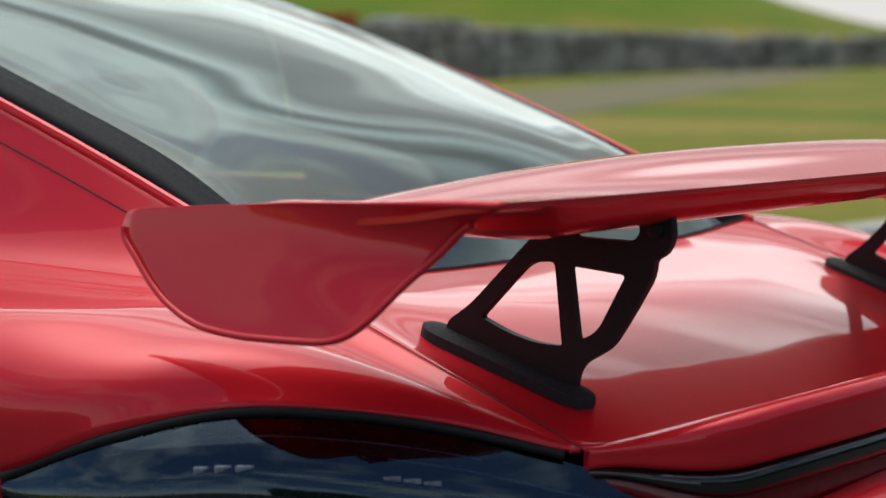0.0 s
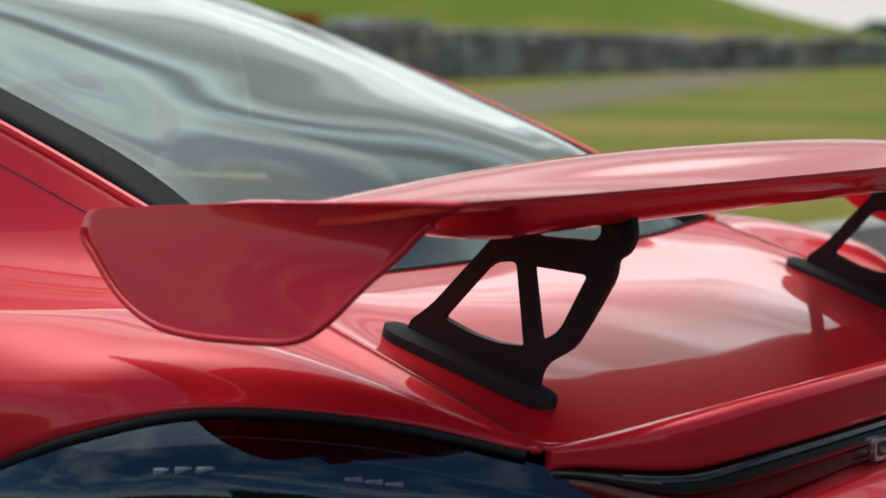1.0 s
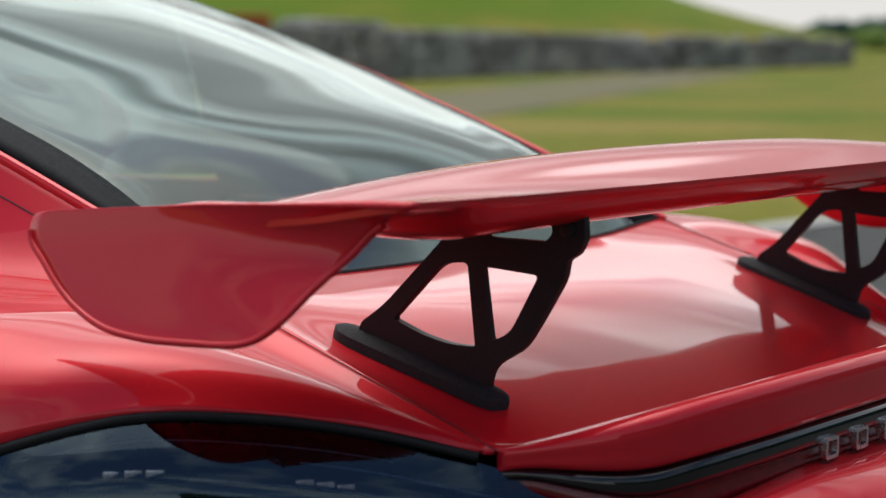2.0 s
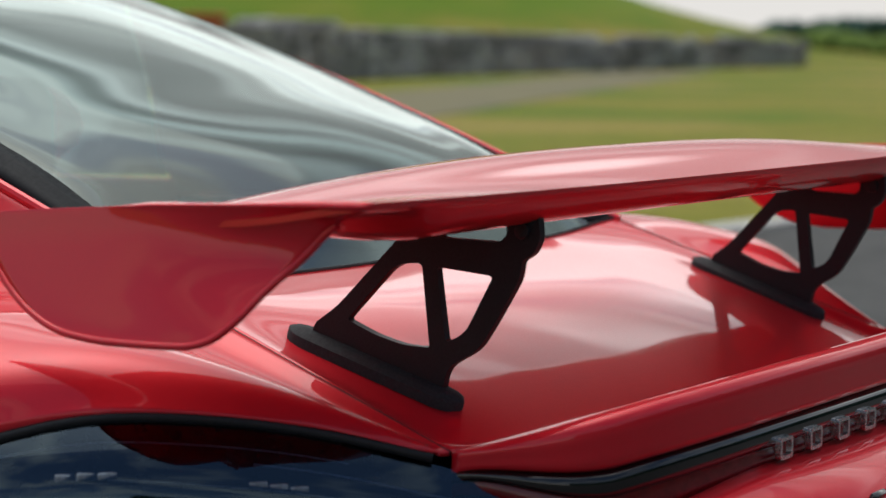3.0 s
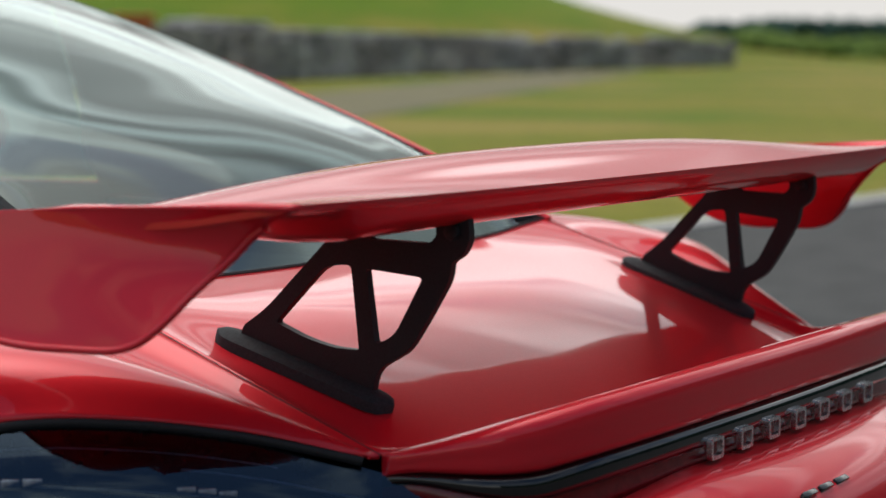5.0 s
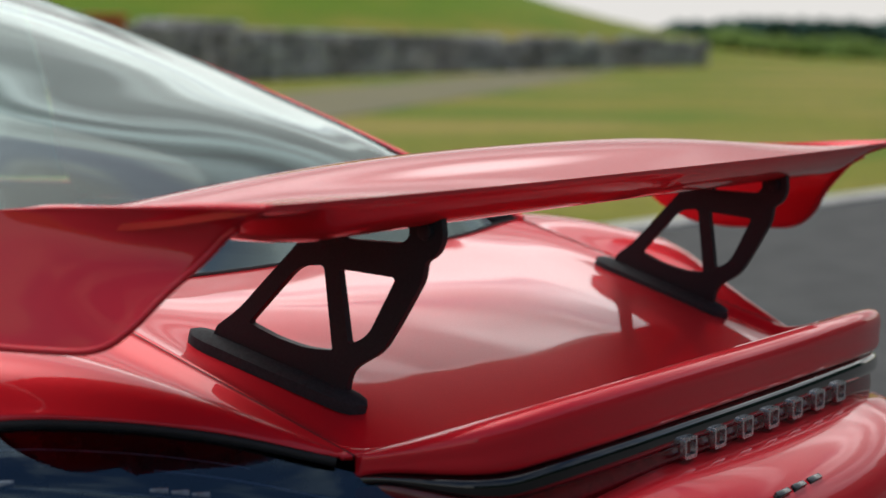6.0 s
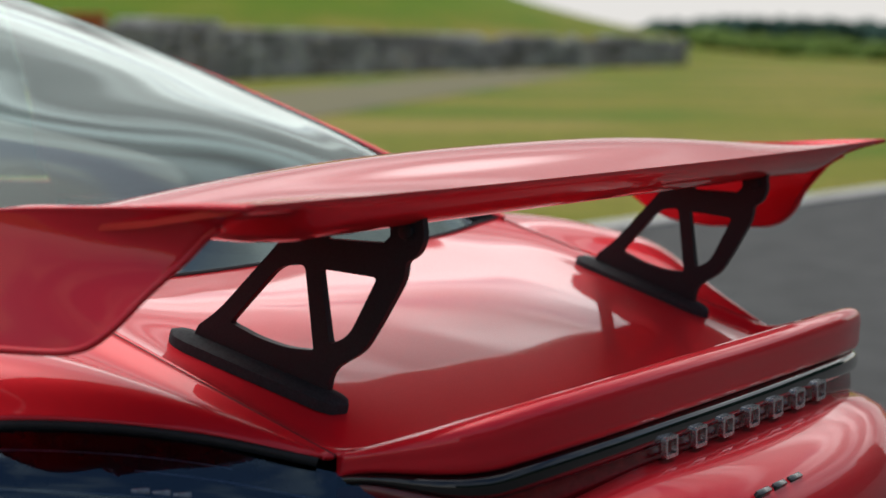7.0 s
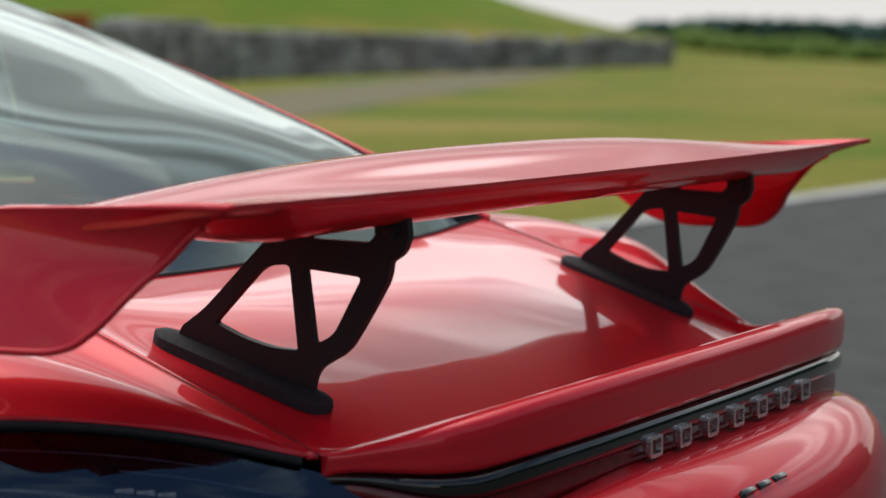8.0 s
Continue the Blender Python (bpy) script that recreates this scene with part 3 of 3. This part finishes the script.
def tail_lamps():
    made = both("tail_lamp", sheet(lamp_grid()), LENS, car, "dark smoked tail lamp lens")
    housing = sheet(lamp_grid(0.030, 0.10))
    for lamp, bm in zip(made, (housing.copy(), mirrored(housing))):
        part("lamp_housing", bm, HOUSING, lamp)
    housing.free()
    g = lamp_grid(0.004, 0.10, 24)
    details = [("lamp_strip", CHROMELINE, [g[8, 4:20]], 0.0012), ("lamp_strip", CHROMELINE, [g[13, 10:27]], 0.0008), ("lamp_strip", CHROMELINE, [g[5, 14:34]], 0.0007),
               ("lamp_strip", LAMPBAR, [g[21, 6:19]], 0.004)]
    for name, mat, lines, radius in details:
        bm = tube(lines[0], radius, 6)
        for lamp, m in zip(made, (bm.copy(), mirrored(bm))):
            part(name, m, mat, lamp)
        bm.free()
    for col in (17, 26):
        for k in range(3):
            c = Vector(g[12, col + k])
            bm = box((-0.009, -0.004, -0.0035), (0.009, 0.004, 0.0035), 0.0015)
            bmesh.ops.transform(bm, matrix=pose(c.x, c.y, c.z, 0, 0, 42), verts=bm.verts)
            for lamp, m in zip(made, (bm.copy(), mirrored(bm))):
                part("led_module", m, LEDCLEAR, lamp)
            bm.free()
    rim = tube(spline([tuple(np.array(s[-1]) - (0.004, -0.002, 0.005)) for s in QUARTER[:6]], 41), 0.0056, 10)
    both("lamp_seal", rim, RUBBER, car, "black rubber lamp seal")


tail_lamps()


# glasshouse
def glass_edge(i, inset):
    p = np.array(QUARTER[i][0])
    return (p[0] - inset, p[1], p[2] + 0.10 * inset)


def window_grid(inset=0.012, across=61, along=60, lift=0.0):
    """The rear window, crowned from side to side."""
    sill = [(x * (1 - inset), y + 0.006, z + 0.003) for x, y, z in SILL_FULL]
    secs = [sill]
    for i, crown in ((6, 0.022), (7, 0.034), (8, 0.040), (9, 0.042)):
        e = np.array(glass_edge(i, inset))
        secs.append([(-e[0], e[1], e[2]), (-e[0] * 0.94, e[1] - 0.010, e[2] + crown * 0.28), (-e[0] * 0.7, e[1] - 0.02, e[2] + crown * 0.7), (0, e[1] - 0.03, e[2] + crown),
                     (e[0] * 0.7, e[1] - 0.02, e[2] + crown * 0.7), (e[0] * 0.94, e[1] - 0.010, e[2] + crown * 0.28), (e[0], e[1], e[2])])
    g = evened(loft(secs, across, along), 60)
    g[:, :, 2] += lift
    return g


win = window_grid()
rear_window = part("rear_window", sheet(win), WINDOW, car, "greenish tinted rear window reflecting clouds")
border = window_grid(lift=0.0015)
part("window_border", sheet(border[:, :4]), FRIT, rear_window, "black enamel window border", thick=0.002)
part("window_border", sheet(border[:, -4:]), FRIT, rear_window, "black enamel window border", thick=0.002)
part("window_gap", tube([(x, y + 0.004, z + 0.001) for x, y, z in spline(SILL_FULL, 60)], 0.003, 6), RUBBER, rear_window, "thin black rubber joint")
both("window_trim", tube(spline([s[0] for s in QUARTER[4:]], 50), 0.006, 8), RED, car)
seam = quarter[36:, 3] + np.array((0.0004, -0.0002, 0.0006))
both("hatch_gap", tube(seam, 0.0008, 6), RUBBER, car, "dark hatch shut line")
both("lid_gap", tube(spline([(s[0][0] - 0.001, s[0][1], s[0][2] - 0.001) for s in QUARTER[:5]], 40), 0.0014, 6), RUBBER, car, "dark lid shut line")

roof = loft([[(-0.51, 1.45, 1.380), (-0.35, 1.42, 1.405), (0, 1.41, 1.417), (0.35, 1.42, 1.405), (0.51, 1.45, 1.380)],
             [(-0.53, 1.9, 1.395), (-0.35, 1.9, 1.43), (0, 1.9, 1.442), (0.35, 1.9, 1.43), (0.53, 1.9, 1.395)],
             [(-0.54, 2.35, 1.345), (-0.35, 2.4, 1.385), (0, 2.42, 1.395), (0.35, 2.4, 1.385), (0.54, 2.35, 1.345)]], 25, 25)
part("roof", sheet(roof), RED, car, thick=0.02)
screen = loft([[(-0.54, 2.36, 1.34), (0, 2.44, 1.39), (0.54, 2.36, 1.34)], [(-0.62, 2.75, 1.17), (0, 2.90, 1.20), (0.62, 2.75, 1.17)], [(-0.70, 3.05, 0.99), (0, 3.25, 1.00), (0.70, 3.05, 0.99)]], 21, 15)
part("windscreen", sheet(screen), WINDOW, car)
bonnet = loft([[(-0.80, 3.0, 0.90), (-0.6, 3.1, 0.985), (0, 3.25, 0.99), (0.6, 3.1, 0.985), (0.80, 3.0, 0.90)], [(-0.86, 3.4, 0.80), (-0.6, 3.5, 0.90), (0, 3.6, 0.88), (0.6, 3.5, 0.90), (0.86, 3.4, 0.80)],
               [(-0.80, 3.8, 0.68), (-0.5, 3.95, 0.76), (0, 4.0, 0.76), (0.5, 3.95, 0.76), (0.80, 3.8, 0.68)], [(-0.55, 4.12, 0.56), (-0.3, 4.2, 0.58), (0, 4.22, 0.58), (0.3, 4.2, 0.58), (0.55, 4.12, 0.56)],
               [(-0.55, 4.1, 0.26), (-0.3, 4.2, 0.26), (0, 4.22, 0.26), (0.3, 4.2, 0.26), (0.55, 4.1, 0.26)]], 25, 40)
part("bonnet", sheet(bonnet), RED, car, thick=0.01)
shoulder = loft([[(0.62, 1.44, 1.06), (0.70, 1.44, 1.01), (0.81, 1.44, 0.945), (0.868, 1.44, 0.83)], [(0.65, 2.2, 1.04), (0.72, 2.2, 1.0), (0.82, 2.2, 0.95), (0.875, 2.2, 0.82)], [(0.70, 2.9, 1.0), (0.76, 2.92, 0.97), (0.83, 2.95, 0.93), (0.885, 3.0, 0.80)], [(0.60, 3.3, 0.955), (0.70, 3.35, 0.92), (0.80, 3.4, 0.86), (0.87, 3.4, 0.75)]], 14, 30)
both("door_panel", sheet(shoulder), RED, car, thick=0.006)
pane = loft([[(0.51, 1.46, 1.37), (0.565, 1.46, 1.23), (0.62, 1.46, 1.065)], [(0.535, 1.9, 1.39), (0.60, 1.9, 1.24), (0.64, 1.9, 1.05)], [(0.545, 2.35, 1.345), (0.62, 2.45, 1.22), (0.70, 2.6, 1.03)], [(0.62, 2.75, 1.17), (0.67, 2.85, 1.09), (0.71, 3.0, 1.01)]], 12, 30)
both("side_window", sheet(pane), WINDOW, car)


# cabin seen through the rear window
part("cabin_floor", box((-0.62, 0.50, 0.86), (0.62, 1.45, 0.90), 0.01), CABIN, car)
part("cabin_shelf", box((-0.48, 0.50, 0.90), (0.48, 1.05, 0.975), 0.03), CABIN, car, "dark carpeted shelf behind the seats")
part("cabin_tub", box((-0.68, 1.40, 0.35), (0.68, 3.1, 0.42), 0.01), CABIN, car)
both("cabin_wall", box((0.60, 0.55, 0.86), (0.63, 1.42, 1.03), 0.005), CABIN, car)
for sx in (-0.36, 0.36):
    seat = part("seat", box((sx - 0.24, 1.55, 0.45), (sx + 0.24, 1.75, 1.06), 0.07, 4), CABIN, car, "black bucket seat")
    part("headrest", box((sx - 0.13, 1.58, 1.04), (sx + 0.13, 1.70, 1.24), 0.05, 4), CABIN, seat)
part("roof_lining", box((-0.45, 1.48, 1.33), (0.45, 2.3, 1.345), 0.005), CABIN, car)

# wheels
def wheel(x, y):
    prof = [(0.20, -0.12), (0.31, -0.13), (0.335, -0.10), (0.34, 0), (0.335, 0.10), (0.31, 0.13), (0.20, 0.12)]
    g = [[(x + w, y + r * math.cos(a), 0.41 + r * math.sin(a)) for r, w in prof] for a in np.linspace(0, math.tau, 49)]
    w = part("wheel", sheet(np.array(g), (x, y, 0.41)), RUBBER, car, "black tyre on a dark alloy wheel")
    side = 1 if x > 0 else -1
    rim = box((x - 0.02 + side * 0.08, y - 0.03, 0.21), (x + 0.02 + side * 0.08, y + 0.03, 0.61), 0.01)
    for k in range(1, 5):
        extra = box((x - 0.02 + side * 0.08, y - 0.03, 0.21), (x + 0.02 + side * 0.08, y + 0.03, 0.61), 0.01)
        bmesh.ops.rotate(extra, verts=extra.verts, cent=(x, y, 0.41), matrix=Matrix.Rotation(k * math.pi / 5, 3, "X"))
        tmp = bpy.data.meshes.new("tmp")
        extra.to_mesh(tmp)
        rim.from_mesh(tmp)
        extra.free()
        bpy.data.meshes.remove(tmp)
    part("rim", rim, ALLOY, w)


for wx in (-0.80, 0.80):
    for wy in (0.78, 3.26):
        wheel(wx, wy)


# ---- the wing ----
HALF = 0.748


def wing_section(x):
    """Outline of the wing at x: from the trailing edge over the top to the nose and back below."""
    a = abs(x) / HALF
    c = 1 - a ** 2.6
    top = [(-0.030, 1.168 - 0.005 * c), (0.02, 1.1600 + 0.0110 * c), (0.08, 1.150 + 0.032 * c), (0.15, 1.143 + 0.043 * c), (0.21, 1.139 + 0.039 * c), (0.255, 1.136 + 0.026 * c)]
    low = [(0.262, 1.137 + 0.012 * c), (0.24, 1.130), (0.18, 1.124 - 0.001 * c), (0.11, 1.119 + 0.001 * c), (0.055, 1.120 + 0.002 * c), (0.018, 1.125 + 0.002 * c), (-0.005, 1.136 + 0.001 * c), (-0.020, 1.150 - 0.002 * c), (-0.029, 1.1635 - 0.005 * c)]
    t = min(max((a - 0.80) / 0.14, 0), 1)
    t = t * t * (3 - 2 * t)
    up = spline(top, 22)
    dn = spline(low, 26)
    tops = np.interp(dn[:, 0], up[:, 0], up[:, 1])
    dn[:, 1] = dn[:, 1] * (1 - t) + (tops - 0.006) * t
    ring = np.vstack([up, dn])
    return np.column_stack([np.full(len(ring), x), ring])


def blade():
    xs = HALF * np.sin(np.linspace(-math.pi / 2, math.pi / 2, 81))
    rings = [wing_section(x) for x in xs]
    bm = bmesh.new()
    rows = [[bm.verts.new(p) for p in r] for r in rings]
    n = len(rows[0])
    for a, b in zip(rows, rows[1:]):
        for k in range(n):
            bm.faces.new((a[k], a[(k + 1) % n], b[(k + 1) % n], b[k]))
    bm.faces.new(rows[0][::-1])
    bm.faces.new(rows[-1])
    bmesh.ops.recalc_face_normals(bm, faces=bm.faces)
    return bm


wing = part("rear_wing", blade(), RED, car, "fixed red rear wing on two black struts", angle=50)

# endplates: rear and front edge by height, sprung outwards at the foot
REAR_EDGE = [(0.165, 1.0325), (0.146, 1.0345), (0.125, 1.0410), (0.107, 1.054), (0.078, 1.089), (0.049, 1.1185), (0.032, 1.1350), (0.008, 1.1480), (-0.018, 1.1580), (-0.041, 1.1645)]
FRONT_EDGE = [(0.240, 1.0310), (0.270, 1.0325), (0.300, 1.0360), (0.344, 1.052), (0.396, 1.092), (0.420, 1.120), (0.416, 1.134), (0.388, 1.1415)]

LEAN = spline([(1.025, 0.768), (1.054, 0.760), (1.089, 0.741), (1.118, 0.729), (1.135, 0.728), (1.148, 0.734), (1.158, 0.744), (1.166, 0.757)], 40)


def endplate_grid():
    back, fore = spline(REAR_EDGE, 36), spline(FRONT_EDGE, 36)
    rows = []
    for p, q in zip(back, fore):
        row = []
        for u in np.linspace(0, 1, 30):
            y = p[0] + (q[0] - p[0]) * u
            z = p[1] + (q[1] - p[1]) * u + 0.004 * math.sin(math.pi * u) * min(max((p[1] - 1.10) / 0.06, 0), 1)
            flat = float(np.interp(z, [1.03, 1.047, 1.089, 1.12, 1.138, 1.167], [0.779, 0.775, 0.767, 0.7615, 0.7595, 0.757])) + 0.004 * u
            # towards the rear the plate leans in below the trailing edge
            lean = float(np.interp(z, LEAN[:, 0], LEAN[:, 1]))
            rear = min(max((0.22 - y) / 0.19, 0), 1)
            rear = rear * rear * (3 - 2 * rear)
            x = flat * (1 - rear) + lean * rear
            row.append((x, y, z))
        rows.append(row)
    g = np.array(rows)
    for _ in range(30):
        g[1:-1, 1:-1, 0] = 0.5 * g[1:-1, 1:-1, 0] + 0.125 * (g[2:, 1:-1, 0] + g[:-2, 1:-1, 0] + g[1:-1, 2:, 0] + g[1:-1, :-2, 0])
    return g


def endplate():
    return sheet(endplate_grid(), (0, 0.2, 1.1))


def endplate_rim():
    """Rolled bead round the free edge of an endplate."""
    g = endplate_grid()
    path = [tuple(p) for p in g[27:0:-1, 0]] + [tuple(p) for p in g[0, 2:-2:3]] + [tuple(p) for p in g[1:30, -1]]
    return tube([(x - 0.0012, y, z) for x, y, z in path], 0.0036, 10)


both("endplate", endplate(), RED, wing, thick=0.006)
both("endplate_rim", endplate_rim(), RED, wing)

# struts: outline and openings in y, z
STRUT = [(0.268, 0.998, 0.004), (0.262, 1.012, 0.004), (0.236, 1.030, 0.03), (0.160, 1.107, 0.02), (0.150, 1.125, 0.0), (0.004, 1.150, 0.004), (0.000, 1.112, 0.012), (0.008, 1.0965, 0.008), (0.020, 1.090, 0.004), (0.0225, 1.072, 0.012), (0.047, 1.030, 0.02),
         (0.068, 0.998, 0.012), (0.104, 0.977, 0.012), (0.111, 0.945, 0.006)]
HOLES = [
    [(0.223, 1.0175, 0.004), (0.164, 1.079, 0.014), (0.134, 1.0815, 0.006), (0.1245, 0.996, 0.003), (0.155, 0.996, 0.02), (0.19, 1.0045, 0.01)],
    [(0.1165, 1.0785, 0.004), (0.052, 1.073, 0.006), (0.084, 1.013, 0.02), (0.106, 1.0025, 0.006)],
    [(0.114, 1.110, 0.004), (0.090, 1.121, 0.006), (0.038, 1.127, 0.003), (0.037, 1.115, 0.004), (0.045, 1.1075, 0.004), (0.106, 1.1085, 0.003)],
]


def strut_x(y):
    return 0.423 + 0.085 * y


def strut():
    return plate([tuple(p) for p in rounded(STRUT)], [[tuple(p) for p in rounded(h)] for h in HOLES], lambda a, b, d: (strut_x(a) + d, a, b), 0.0095, 0.003, 3)


both("wing_strut", strut(), SATIN, wing, "black cast strut with triangular openings")


def strut_boss():
    """Round bolt head at the top of a strut."""
    bm = bmesh.new()
    bmesh.ops.create_cone(bm, cap_ends=True, segments=20, radius1=0.0085, radius2=0.0085, depth=0.019)
    bmesh.ops.bevel(bm, geom=[e for e in bm.edges if abs(e.verts[0].co.z - e.verts[1].co.z) < 1e-6], offset=0.002, segments=2, affect="EDGES", profile=0.5)
    bmesh.ops.transform(bm, matrix=pose(strut_x(0.019), 0.019, 1.120, 0, 90, 0), verts=bm.verts)
    return bm


both("bolt_head", strut_boss(), SATIN, wing)


def pad():
    """The long foot of a strut: a flat flange that follows the lid."""
    a, b = Vector((strut_x(0.298), 0.298, 1.0035)), Vector((strut_x(0.088), 0.088, 0.941))
    d = (b - a)
    length = d.length
    d.normalize()
    side = Vector((1, 0, 0))
    side = (side - d * side.dot(d)).normalized()
    up = side.cross(d)
    if up.z < 0:
        up = -up
    n = 26
    rows = []
    for i in range(n + 1):
        t = i / n
        e, f = min(t / 0.17, 1), min((1 - t) / 0.12, 1)
        tip = max(math.sqrt(1 - (1 - e) ** 2), 0.10) * max(math.sqrt(1 - (1 - f) ** 2), 0.10)
        half, high = 0.0150 * tip, 0.009 * (0.2 + 0.8 * tip)
        c = a + d * (length * t)
        rows.append([c + side * (half * q) + up * (h * high - 0.009 * (h == 0)) for q, h in ((-1.45, 0.0), (-1.38, 0.22), (-1.0, 0.62), (-0.45, 1.0), (0.45, 1.0), (1.0, 0.62), (1.38, 0.22), (1.45, 0.0))])
    bm = bmesh.new()
    vs = [[bm.verts.new(p) for p in r] for r in rows]
    for r, q in zip(vs, vs[1:]):
        for k in range(8):
            bm.faces.new((r[k], r[(k + 1) % 8], q[(k + 1) % 8], q[k]))
    bm.faces.new(vs[0])
    bm.faces.new(vs[-1][::-1])
    bmesh.ops.recalc_face_normals(bm, faces=bm.faces)
    return bm


both("strut_foot", pad(), FOOT, wing, "black rubber-edged strut foot")
